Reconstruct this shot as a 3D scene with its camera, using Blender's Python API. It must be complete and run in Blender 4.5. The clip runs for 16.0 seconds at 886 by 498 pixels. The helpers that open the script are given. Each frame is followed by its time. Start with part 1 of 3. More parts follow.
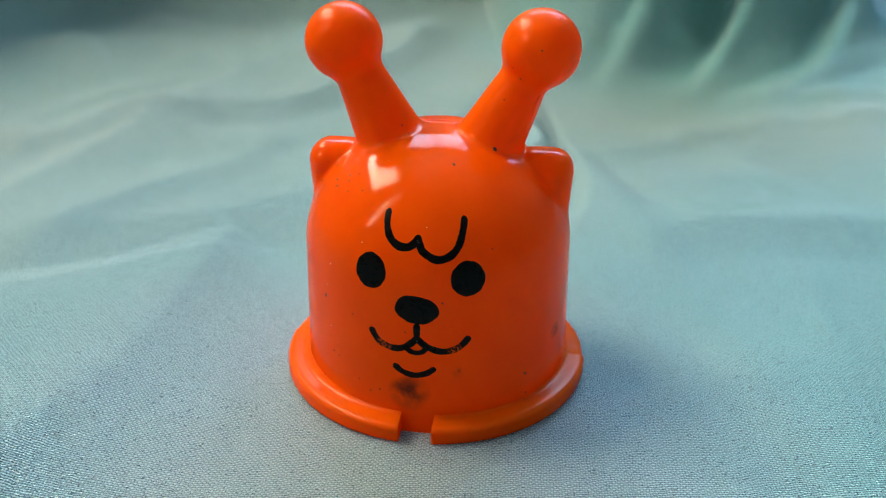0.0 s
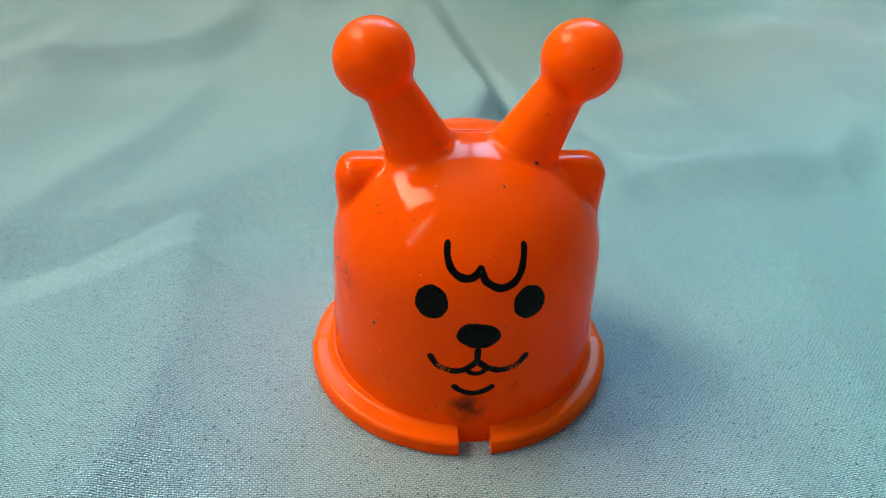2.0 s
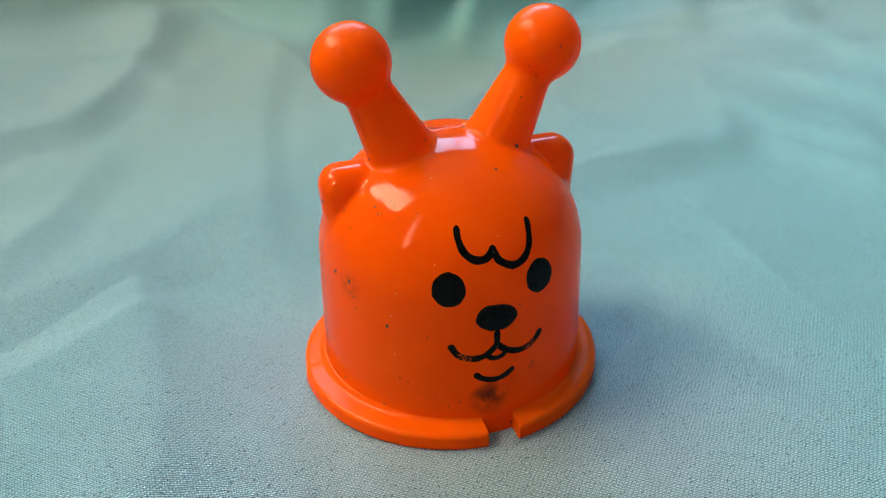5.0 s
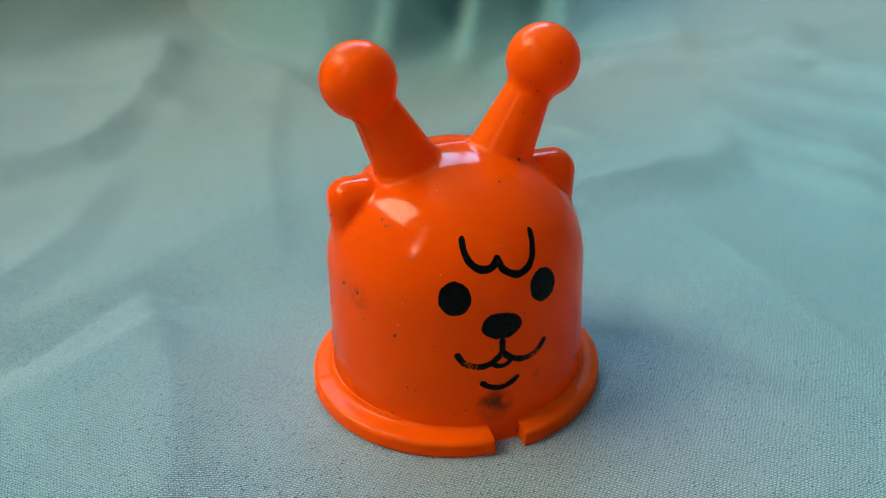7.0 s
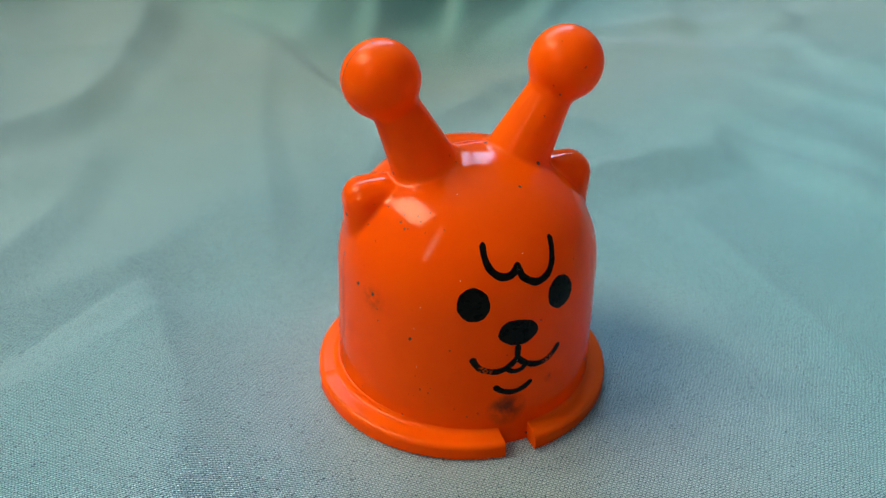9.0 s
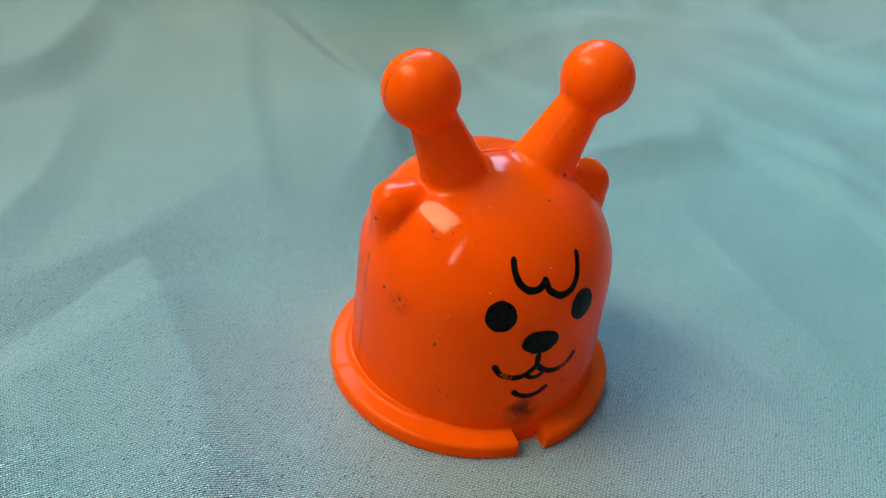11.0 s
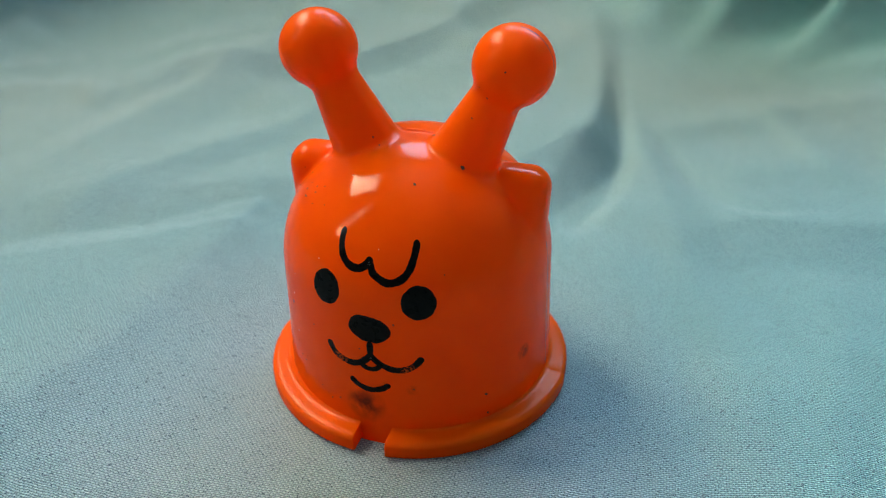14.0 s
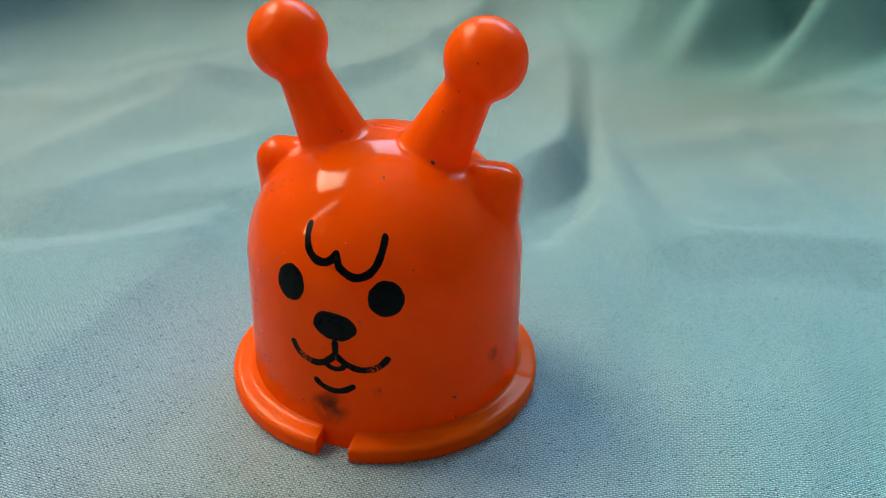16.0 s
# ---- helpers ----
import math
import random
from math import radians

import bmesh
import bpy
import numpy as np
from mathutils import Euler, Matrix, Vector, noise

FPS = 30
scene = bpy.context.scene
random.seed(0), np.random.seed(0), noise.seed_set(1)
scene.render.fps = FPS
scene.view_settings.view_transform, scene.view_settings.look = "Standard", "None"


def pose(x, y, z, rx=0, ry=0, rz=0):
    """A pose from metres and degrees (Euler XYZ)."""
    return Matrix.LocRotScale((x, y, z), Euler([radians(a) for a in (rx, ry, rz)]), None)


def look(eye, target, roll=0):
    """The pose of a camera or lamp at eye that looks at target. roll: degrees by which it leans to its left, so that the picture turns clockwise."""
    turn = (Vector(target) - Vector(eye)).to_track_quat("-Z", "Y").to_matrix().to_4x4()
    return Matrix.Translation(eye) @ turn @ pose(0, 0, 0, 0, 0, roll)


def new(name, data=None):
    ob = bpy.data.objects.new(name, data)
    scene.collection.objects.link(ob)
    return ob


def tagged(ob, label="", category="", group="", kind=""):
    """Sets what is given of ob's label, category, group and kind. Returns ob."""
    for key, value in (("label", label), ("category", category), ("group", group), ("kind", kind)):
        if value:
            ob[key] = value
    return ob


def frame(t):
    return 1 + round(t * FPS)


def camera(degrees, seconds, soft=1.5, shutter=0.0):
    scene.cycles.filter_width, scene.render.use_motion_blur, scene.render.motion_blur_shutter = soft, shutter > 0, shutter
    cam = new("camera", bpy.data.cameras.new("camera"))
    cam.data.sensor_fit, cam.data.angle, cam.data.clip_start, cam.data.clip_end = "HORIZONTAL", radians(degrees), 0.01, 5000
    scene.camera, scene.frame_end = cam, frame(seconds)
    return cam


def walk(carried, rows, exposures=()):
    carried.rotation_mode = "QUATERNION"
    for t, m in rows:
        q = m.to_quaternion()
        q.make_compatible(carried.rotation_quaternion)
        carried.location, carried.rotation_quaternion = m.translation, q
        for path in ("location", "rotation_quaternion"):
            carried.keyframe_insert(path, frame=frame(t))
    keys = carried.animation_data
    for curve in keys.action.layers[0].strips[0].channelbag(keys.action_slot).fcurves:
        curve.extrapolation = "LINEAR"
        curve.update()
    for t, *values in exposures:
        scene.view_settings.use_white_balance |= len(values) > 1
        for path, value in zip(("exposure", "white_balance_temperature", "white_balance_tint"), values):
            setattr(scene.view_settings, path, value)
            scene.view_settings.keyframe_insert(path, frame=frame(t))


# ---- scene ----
# The camera: held in a hand, a hand's width from a small toy on a crumpled cloth.
cam = camera(54.7, 16.0, soft=1.1)
METRES = 0.2
START = pose(0.0005, -0.10805, 0.06864, -25.465, -0.428, 0.02)
ROWS = [
    (0.0, 0.0, 0.0, 0.0, 0.0, 0.0, -0.0),
    (0.5, -0.0193, -0.0118, 0.026, -1.39, -1.31, -0.25),
    (1.0, -0.0557, -0.0018, 0.0484, -5.21, -5.33, -0.6),
    (1.5, -0.0895, 0.0314, 0.0803, -8.97, -9.27, 2.72),
    (2.0, -0.1275, 0.0259, 0.1002, -11.42, -9.36, 3.81),
    (2.5, -0.1689, 0.009, 0.114, -15.27, -9.62, 5.14),
    (3.0, -0.2032, 0.0275, 0.1187, -17.89, -10.21, 7.51),
    (3.5, -0.2217, 0.0454, 0.092, -20.33, -8.91, 8.9),
    (4.0, -0.2292, 0.0458, 0.0767, -22.21, -7.15, 10.38),
    (4.5, -0.2301, 0.0473, 0.0669, -23.23, -6.57, 11.79),
    (7.0, -0.2421, 0.0337, 0.055, -23.3, -4.05, 12.61),
    (7.5, -0.2422, 0.0356, 0.0547, -23.22, -4.09, 12.58),
    (8.0, -0.2458, 0.0387, 0.0561, -23.26, -4.15, 12.39),
    (10.5, -0.3042, 0.0743, 0.1464, -29.81, -12.28, 7.82),
    (11.0, -0.312, 0.0763, 0.1456, -29.74, -12.21, 7.58),
    (11.5, -0.3126, 0.0746, 0.1429, -29.65, -12.21, 7.6),
    (12.0, -0.2866, 0.0616, 0.1245, -26.66, -12.25, 8.53),
    (12.5, -0.2006, 0.0013, 0.11, -14.94, -10.79, 7.14),
    (13.0, -0.0965, 0.0093, 0.0845, -3.94, -10.39, 2.14),
    (13.5, 0.0271, 0.0125, 0.0854, 2.88, -8.03, -0.5),
    (14.0, 0.1059, 0.0211, 0.0645, 9.42, -5.7, -2.99),
    (14.5, 0.1148, 0.0221, 0.0572, 9.7, -4.38, -3.15),
    (15.0, 0.1078, 0.0104, 0.0442, 9.44, -2.7, -3.61),
    (15.5, 0.1055, 0.0112, 0.0388, 8.78, -1.96, -3.87),
    (16.0, 0.1041, 0.0308, 0.0383, 7.2, -2.98, -3.86),
]
EXPOSURES = [(0.0, 0.98), (3.5, 0.92), (4.5, 0.92), (7.0, 0.67), (8.0, 0.65), (10.5, 0.71), (12.5, 0.75), (13.0, 0.71), (13.8, 0.79), (16.0, 0.84)]
walk(cam, [(t, START @ pose(METRES * x, METRES * y, METRES * z, 90 + pitch, roll, yaw)) for t, x, y, z, yaw, pitch, roll in ROWS], EXPOSURES)
cam.data.dof.use_dof = True
cam.data.dof.focus_distance = 0.100
cam.data.dof.aperture_fstop = 32.0

# ---- light: a tall window to one side, a narrow pane beside it, a small far window ----
world = bpy.data.worlds.new("sky")
scene.world = world
world.use_nodes = True
wt = world.node_tree
sky = wt.nodes.new("ShaderNodeTexSky")
sky.sky_type, sky.sun_disc, sky.sun_elevation, sky.sun_rotation = "NISHITA", False, radians(48), radians(-110)
wt.links.new(sky.outputs[0], wt.nodes["Background"].inputs[0])
wt.nodes["Background"].inputs[1].default_value = 0.1

WIN = dict(x=-1.0, y0=0.06, y1=1.42, z0=1.06, z1=2.25)
SLIT = dict(y0=-0.48, y1=-0.36, z0=0.48, z1=1.95)
FAR = dict(y=1.7, x0=-0.62, x1=1.55, z0=1.15, z1=2.35)


def window_light(name, eye, target, width, height, watts, colour):
    lamp = bpy.data.lights.new(name, "AREA")
    lamp.shape, lamp.size, lamp.size_y, lamp.energy, lamp.color = "RECTANGLE", width, height, watts, colour
    ob = new(name, lamp)
    ob.matrix_world = look(eye, target)
    return ob


window_light("window_daylight", (-1.10, 0.74, 1.655), (0, 0.74, 1.655), 1.34, 1.17, 98.5, (1.0, 0.885, 0.735))
window_light("pane_daylight", (-1.10, -0.42, 1.215), (0, -0.42, 1.215), 0.11, 1.45, 20, (1.0, 0.95, 0.88))
window_light("far_window_daylight", (-0.08, 1.80, 1.75), (-0.08, 0, 1.75), 1.04, 1.16, 30, (0.46, 0.70, 1.0))
window_light("bright_pane_daylight", (1.01, 1.80, 1.75), (1.01, 0, 1.75), 1.04, 1.16, 40, (0.32, 0.62, 1.0))


# ---- materials ----
class Nodes:
    """A small hand to lay out a node material."""

    def __init__(self, name):
        self.mat = bpy.data.materials.new(name)
        self.mat.use_nodes = True
        self.tree = self.mat.node_tree
        self.bsdf = self.tree.nodes["Principled BSDF"]
        self.coords = self.tree.nodes.new("ShaderNodeTexCoord").outputs["Object"]

    def add(self, kind, **values):
        node = self.tree.nodes.new(kind)
        for key, value in values.items():
            if key == "operation":
                node.operation = value
            elif key == "blend":
                node.data_type, node.blend_type = "RGBA", value
        return node

    def join(self, a, b):
        self.tree.links.new(a, b)

    def maths(self, op, a, b=None, c=None):
        node = self.add("ShaderNodeMath", operation=op)
        for socket, v in zip(node.inputs, (a, b, c)):
            if v is None:
                continue
            if isinstance(v, (int, float)):
                socket.default_value = v
            else:
                self.join(v, socket)
        return node.outputs[0]

    def noise(self, scale, detail=3.0, rough=0.55, vector=None, distort=0.0):
        node = self.add("ShaderNodeTexNoise")
        node.inputs["Scale"].default_value, node.inputs["Detail"].default_value = scale, detail
        node.inputs["Roughness"].default_value, node.inputs["Distortion"].default_value = rough, distort
        self.join(vector or self.coords, node.inputs["Vector"])
        return node.outputs["Fac"]

    def ramp(self, fac, *stops):
        node = self.add("ShaderNodeValToRGB")
        while len(node.color_ramp.elements) < len(stops):
            node.color_ramp.elements.new(0.5)
        for element, (place, colour) in zip(node.color_ramp.elements, stops):
            element.position = place
            element.color = (*colour, 1) if isinstance(colour, tuple) else (colour, colour, colour, 1)
        self.join(fac, node.inputs[0])
        return node.outputs[0]

    def mix(self, fac, a, b, blend="MIX"):
        node = self.add("ShaderNodeMix", blend=blend)
        for socket, v in ((node.inputs[0], fac), (node.inputs[6], a), (node.inputs[7], b)):
            if isinstance(v, tuple):
                socket.default_value = (*v, 1)
            elif isinstance(v, (int, float)):
                socket.default_value = v
            else:
                self.join(v, socket)
        return node.outputs[2]

    def bump(self, height, strength, distance, normal=None):
        node = self.add("ShaderNodeBump")
        node.inputs["Strength"].default_value, node.inputs["Distance"].default_value = strength, distance
        self.join(height, node.inputs["Height"])
        if normal:
            self.join(normal, node.inputs["Normal"])
        return node.outputs[0]

    def near(self, place, radius):
        """1 at a place of the object, falling to 0 at the radius."""
        node = self.add("ShaderNodeVectorMath", operation="DISTANCE")
        self.join(self.coords, node.inputs[0])
        node.inputs[1].default_value = place
        return self.maths("SUBTRACT", 1.0, self.maths("MINIMUM", self.maths("DIVIDE", node.outputs["Value"], radius), 1.0))

    def set(self, **values):
        for key, v in values.items():
            socket = self.bsdf.inputs[key.replace("_", " ")]
            if isinstance(v, tuple):
                socket.default_value = (*v, 1) if socket.type == "RGBA" else v
            elif isinstance(v, (int, float)):
                socket.default_value = v
            else:
                self.join(v, socket)
        return self.mat


def plastic_material(name, gloss, clear, green, ior=1.35):
    n = Nodes(name)
    cloudy = n.noise(260, 4)
    colour = n.mix(n.ramp(cloudy, (0.35, 0.0), (0.75, 1.0)), (0.96, green, 0.001), (0.93, green * 0.86, 0.001))
    # the rubbed grey smudge under the chin, and fainter ones on the sides
    for place, radius, strength, grain in (((-0.0008, -0.0186, 0.0059), 0.0030, 1.25, 420), ((-0.0016, -0.0184, 0.0066), 0.0016, 0.9, 800), ((0.0052, -0.0175, 0.0090), 0.0010, 0.5, 1500),
                                           ((-0.0160, -0.0085, 0.0196), 0.0024, 0.42, 1300), ((-0.028, -0.0130, 0.0150), 0.0011, 0.25, 1500),
                                           ((0.0166, -0.0074, 0.0101), 0.0014, 1.0, 1200), ((0.0136, -0.022, 0.0065), 0.0009, 1.0, 1500)):
        smudge = n.maths("MULTIPLY", n.near(place, radius), n.ramp(n.noise(grain, 3), (0.30, 0.0), (0.62, 1.0)))
        colour = n.mix(n.maths("MINIMUM", n.maths("MULTIPLY", smudge, strength), 0.85), colour, (0.045, 0.018, 0.010))
    # scattered dust-fine dirt
    dirt = n.ramp(n.noise(1900, 1), (0.725, 0.0), (0.755, 0.85))
    patch = n.ramp(n.noise(110, 2), (0.66, 0.0), (0.72, 1.0))
    colour = n.mix(n.maths("MULTIPLY", dirt, patch), colour, (0.07, 0.02, 0.01))
    rough = n.ramp(n.noise(420, 4), (0.3, gloss), (0.8, gloss + 0.07))
    waviness = n.bump(n.noise(190, 2), 0.16, 0.0004)
    dust = n.bump(n.ramp(n.noise(1500, 1), (0.72, 0.0), (0.80, 1.0)), 0.25, 0.00005, waviness)
    mat = n.set(Base_Color=colour, Roughness=rough, IOR=ior, Normal=n.bump(n.noise(5200, 2), 0.03, 0.00005, dust), Specular_Tint=(1.0, 0.84, 0.52))
    # the thin shell lets some light through into the hollow
    through_light = n.add("ShaderNodeBsdfTranslucent")
    n.join(n.mix(1.0, colour, (1.0, 0.28, 0.5), "MULTIPLY"), through_light.inputs["Color"])
    both = n.add("ShaderNodeMixShader")
    both.inputs[0].default_value = clear
    n.join(n.bsdf.outputs[0], both.inputs[1])
    n.join(through_light.outputs[0], both.inputs[2])
    n.join(both.outputs[0], n.tree.nodes["Material Output"].inputs["Surface"])
    return mat


def print_material():
    n = Nodes("black_print")
    ink = n.ramp(n.noise(1500, 3), (0.30, (0.006, 0.005, 0.004)), (0.62, (0.002, 0.002, 0.002)))
    # rubbed through to the plastic at both ends of the smile, and a little everywhere
    for place, radius in (((-0.0040, -0.0183, 0.0124), 0.0011), ((0.0049, -0.0181, 0.0123), 0.0010)):
        rubbed = n.maths("MULTIPLY", n.maths("MINIMUM", n.maths("MULTIPLY", n.near(place, radius), 3.0), 1.0), n.ramp(n.noise(3300, 2), (0.50, 0.0), (0.57, 1.0)))
        ink = n.mix(n.maths("MULTIPLY", rubbed, 0.85), ink, (0.62, 0.07, 0.004))
    return n.set(Base_Color=ink, Roughness=n.ramp(n.noise(900, 2), (0.3, 0.22), (0.7, 0.38)), IOR=1.16)


def dirt_material():
    n = Nodes("dark_dirt")
    return n.set(Base_Color=n.ramp(n.noise(3000, 2), (0.3, (0.03, 0.012, 0.008)), (0.7, (0.07, 0.03, 0.02))), Roughness=0.7)


def dust_material():
    n = Nodes("pale_dust")
    return n.set(Base_Color=n.ramp(n.noise(3000, 2), (0.3, (0.75, 0.62, 0.5)), (0.7, (0.85, 0.78, 0.7))), Roughness=0.8)


def seam_material():
    # dirt, with the crevice's shade put into the same dark colour
    n = Nodes("seam_dirt_and_shade")
    return n.set(Base_Color=n.ramp(n.noise(1400, 3), (0.35, (0.06, 0.012, 0.006)), (0.7, (0.34, 0.035, 0.004))), Roughness=0.5)


def cloth_material():
    """Pale turquoise plain weave, threads about 0.3 mm apart, with slubs and pits."""
    n = Nodes("turquoise_weave")
    PITCH = 0.00033
    turned = n.add("ShaderNodeMapping")
    turned.inputs["Rotation"].default_value = (0, 0, radians(4))
    n.join(n.coords, turned.inputs["Vector"])
    waver = n.add("ShaderNodeTexNoise")
    waver.inputs["Scale"].default_value, waver.inputs["Detail"].default_value = 240, 3
    n.join(turned.outputs[0], waver.inputs["Vector"])
    offset = n.add("ShaderNodeVectorMath", operation="MULTIPLY_ADD")
    n.join(waver.outputs["Color"], offset.inputs[0])
    offset.inputs[1].default_value = (0.0008, 0.0008, 0)
    n.join(turned.outputs[0], offset.inputs[2])
    # single threads stray a little from their row
    stray = n.add("ShaderNodeTexNoise")
    stray.inputs["Scale"].default_value, stray.inputs["Detail"].default_value = 1000, 1
    n.join(turned.outputs[0], stray.inputs["Vector"])
    strayed = n.add("ShaderNodeVectorMath", operation="MULTIPLY_ADD")
    n.join(stray.outputs["Color"], strayed.inputs[0])
    strayed.inputs[1].default_value = (0.00029, 0.00026, 0)
    n.join(offset.outputs[0], strayed.inputs[2])
    split = n.add("ShaderNodeSeparateXYZ")
    n.join(strayed.outputs[0], split.inputs[0])
    u = n.maths("MULTIPLY", split.outputs[0], math.pi / PITCH)
    v = n.maths("MULTIPLY", split.outputs[1], math.pi / PITCH)
    warp, weft = n.maths("ABSOLUTE", n.maths("SINE", u)), n.maths("ABSOLUTE", n.maths("SINE", v))
    over = n.maths("MULTIPLY", n.maths("SINE", n.maths("MULTIPLY", u, 1.0)), n.maths("SINE", v))
    weave = n.maths("ADD", n.maths("ADD", n.maths("MULTIPLY", warp, 0.38), n.maths("MULTIPLY", weft, 0.62)), n.maths("MULTIPLY", over, 0.40))
    slub = n.noise(2300, 2, vector=offset.outputs[0])
    dashes = n.add("ShaderNodeMapping")
    dashes.inputs["Scale"].default_value = (0.70, 1.0, 1.0)
    n.join(turned.outputs[0], dashes.inputs["Vector"])
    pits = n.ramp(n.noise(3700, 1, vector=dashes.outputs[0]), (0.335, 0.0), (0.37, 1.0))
    height = n.maths("ADD", n.maths("MULTIPLY", weave, 0.95), n.maths("ADD", n.maths("MULTIPLY", slub, 0.4), n.maths("MULTIPLY", pits, 0.2)))
    tone = n.mix(n.ramp(n.noise(9, 3), (0.3, 0.0), (0.7, 1.0)), (0.320, 0.530, 0.420), (0.415, 0.535, 0.415))
    tone = n.mix(n.ramp(n.noise(60, 3), (0.3, 0.0), (0.8, 0.30)), tone, (0.285, 0.525, 0.490))
    # bluer round the front: the cooler tint of the light, painted in by place
    tone = n.mix(n.ramp(n.near((0.0, -0.05, 0.0), 0.19), (0.10, 0.0), (0.55, 0.75)), tone, (0.270, 0.530, 0.495))
    # greener on one side and the hanging pleats: light and shade tint painted in
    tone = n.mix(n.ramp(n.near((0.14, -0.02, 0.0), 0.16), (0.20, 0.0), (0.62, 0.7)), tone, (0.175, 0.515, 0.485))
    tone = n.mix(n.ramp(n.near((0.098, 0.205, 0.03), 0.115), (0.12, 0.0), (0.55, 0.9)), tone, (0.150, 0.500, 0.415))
    # paler and greyer round the toy: the light's wash painted into the colour
    lit_wash = n.maths("MULTIPLY", n.ramp(n.near((-0.006, -0.022, 0.0), 0.064), (0.10, 0.0), (0.60, 1.0)), n.ramp(n.noise(22, 3), (0.25, 0.55), (0.7, 1.0)))
    tone = n.mix(n.maths("MULTIPLY", lit_wash, 0.8), tone, (0.470, 0.540, 0.535))
    # thread gaps darkened in the colour, as shade between threads
    gap = n.ramp(weave, (0.22, 1.0), (0.70, 0.0))
    tone = n.mix(gap, tone, (0.012, 0.065, 0.08))
    # thread crowns and glints painted paler, as highlights in the colour
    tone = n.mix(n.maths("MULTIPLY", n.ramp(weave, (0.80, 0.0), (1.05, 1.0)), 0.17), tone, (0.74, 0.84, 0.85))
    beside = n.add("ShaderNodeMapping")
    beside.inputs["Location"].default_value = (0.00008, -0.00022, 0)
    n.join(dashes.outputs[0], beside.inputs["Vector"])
    painted_glint = n.ramp(n.noise(3700, 1, vector=beside.outputs[0]), (0.31, 1.0), (0.36, 0.0))
    tone = n.mix(n.maths("MULTIPLY", painted_glint, 0.14), tone, (0.80, 0.88, 0.90))
    # pits and finer specks painted dark, as shade in the hollows
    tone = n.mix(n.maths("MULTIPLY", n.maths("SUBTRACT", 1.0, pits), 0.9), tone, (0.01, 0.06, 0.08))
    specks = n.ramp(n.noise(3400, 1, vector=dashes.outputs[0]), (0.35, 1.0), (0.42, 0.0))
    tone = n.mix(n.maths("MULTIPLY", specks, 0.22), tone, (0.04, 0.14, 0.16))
    fibre = n.bump(n.noise(900, 2), 0.12, 0.0002)
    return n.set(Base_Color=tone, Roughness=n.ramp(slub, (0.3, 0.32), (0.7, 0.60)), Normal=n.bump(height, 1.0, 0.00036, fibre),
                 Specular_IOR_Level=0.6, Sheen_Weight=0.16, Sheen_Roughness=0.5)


def plaster_material(name, a, b, grain=14):
    n = Nodes(name)
    return n.set(Base_Color=n.mix(n.noise(grain, 4), a, b), Roughness=0.85, Normal=n.bump(n.noise(220, 3), 0.15, 0.002))


# feelers and rim: the stronger light and sheen on them put into yellower colour
ORANGE, SATIN = plastic_material("orange_plastic", 0.06, 0.37, 0.110, 1.31), plastic_material("rubbed_orange_plastic", 0.22, 0.42, 0.136, 1.27)
RIM = plastic_material("scuffed_orange_plastic", 0.21, 0.42, 0.126, 1.27)
SEAM = seam_material()
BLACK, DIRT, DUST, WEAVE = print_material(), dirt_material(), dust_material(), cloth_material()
PLASTER = plaster_material("grey_plaster", (0.13, 0.17, 0.19), (0.11, 0.145, 0.16))
CEILING = plaster_material("grey_ceiling", (0.27, 0.34, 0.38), (0.24, 0.31, 0.35))
BOARDS = plaster_material("worn_floor", (0.12, 0.11, 0.10), (0.09, 0.08, 0.07), 30)
PAINT = plaster_material("window_paint", (0.55, 0.52, 0.48), (0.48, 0.45, 0.42), 40)


def part(name, bm, material, parent=None, label=""):
    """Links a bmesh as one mesh object, under a thing if there is one."""
    me = bpy.data.meshes.new(name)
    bm.to_mesh(me)
    bm.free()
    me.materials.append(material)
    ob = new(name, me)
    ob.parent = parent
    return tagged(ob, label)


def add_box(bm, lo, hi):
    made = bmesh.ops.create_cube(bm, size=1)["verts"]
    for v in made:
        v.co = Vector(lo[i] + (v.co[i] + 0.5) * (hi[i] - lo[i]) for i in range(3))


# ---- the room that closes the place ----
def structure(name, boxes, material, label, category):
    bm = bmesh.new()
    for lo, hi in boxes:
        add_box(bm, lo, hi)
    return tagged(part(name, bm, material), label, category, kind="structure")


X0, X1, Y0, Y1, TOP = -1.0, 2.2, -2.2, 1.7, 2.8
w, s, f = WIN, SLIT, FAR
structure("floor", [((X0 - 0.2, Y0 - 0.2, -0.16), (X1 + 0.2, Y1 + 0.2, -0.02))], BOARDS, "plain dull floor under the spread cloth", "floor")
structure("ceiling", [((X0 - 0.2, Y0 - 0.2, TOP), (X1 + 0.2, Y1 + 0.2, TOP + 0.1))], CEILING, "plain pale grey ceiling", "ceiling")
structure("wall_west", [((X0 - 0.2, Y0 - 0.2, -0.02), (X0, s["y0"], TOP)), ((X0 - 0.2, s["y0"], -0.02), (X0, s["y1"], s["z0"])),
                        ((X0 - 0.2, s["y0"], s["z1"]), (X0, s["y1"], TOP)), ((X0 - 0.2, s["y1"], -0.02), (X0, w["y0"], TOP)),
                        ((X0 - 0.2, w["y0"], -0.02), (X0, w["y1"], w["z0"])), ((X0 - 0.2, w["y0"], w["z1"]), (X0, w["y1"], TOP)),
                        ((X0 - 0.2, w["y1"], -0.02), (X0, Y1 + 0.2, TOP))], PLASTER, "grey plaster wall with a window and a narrow pane", "wall")
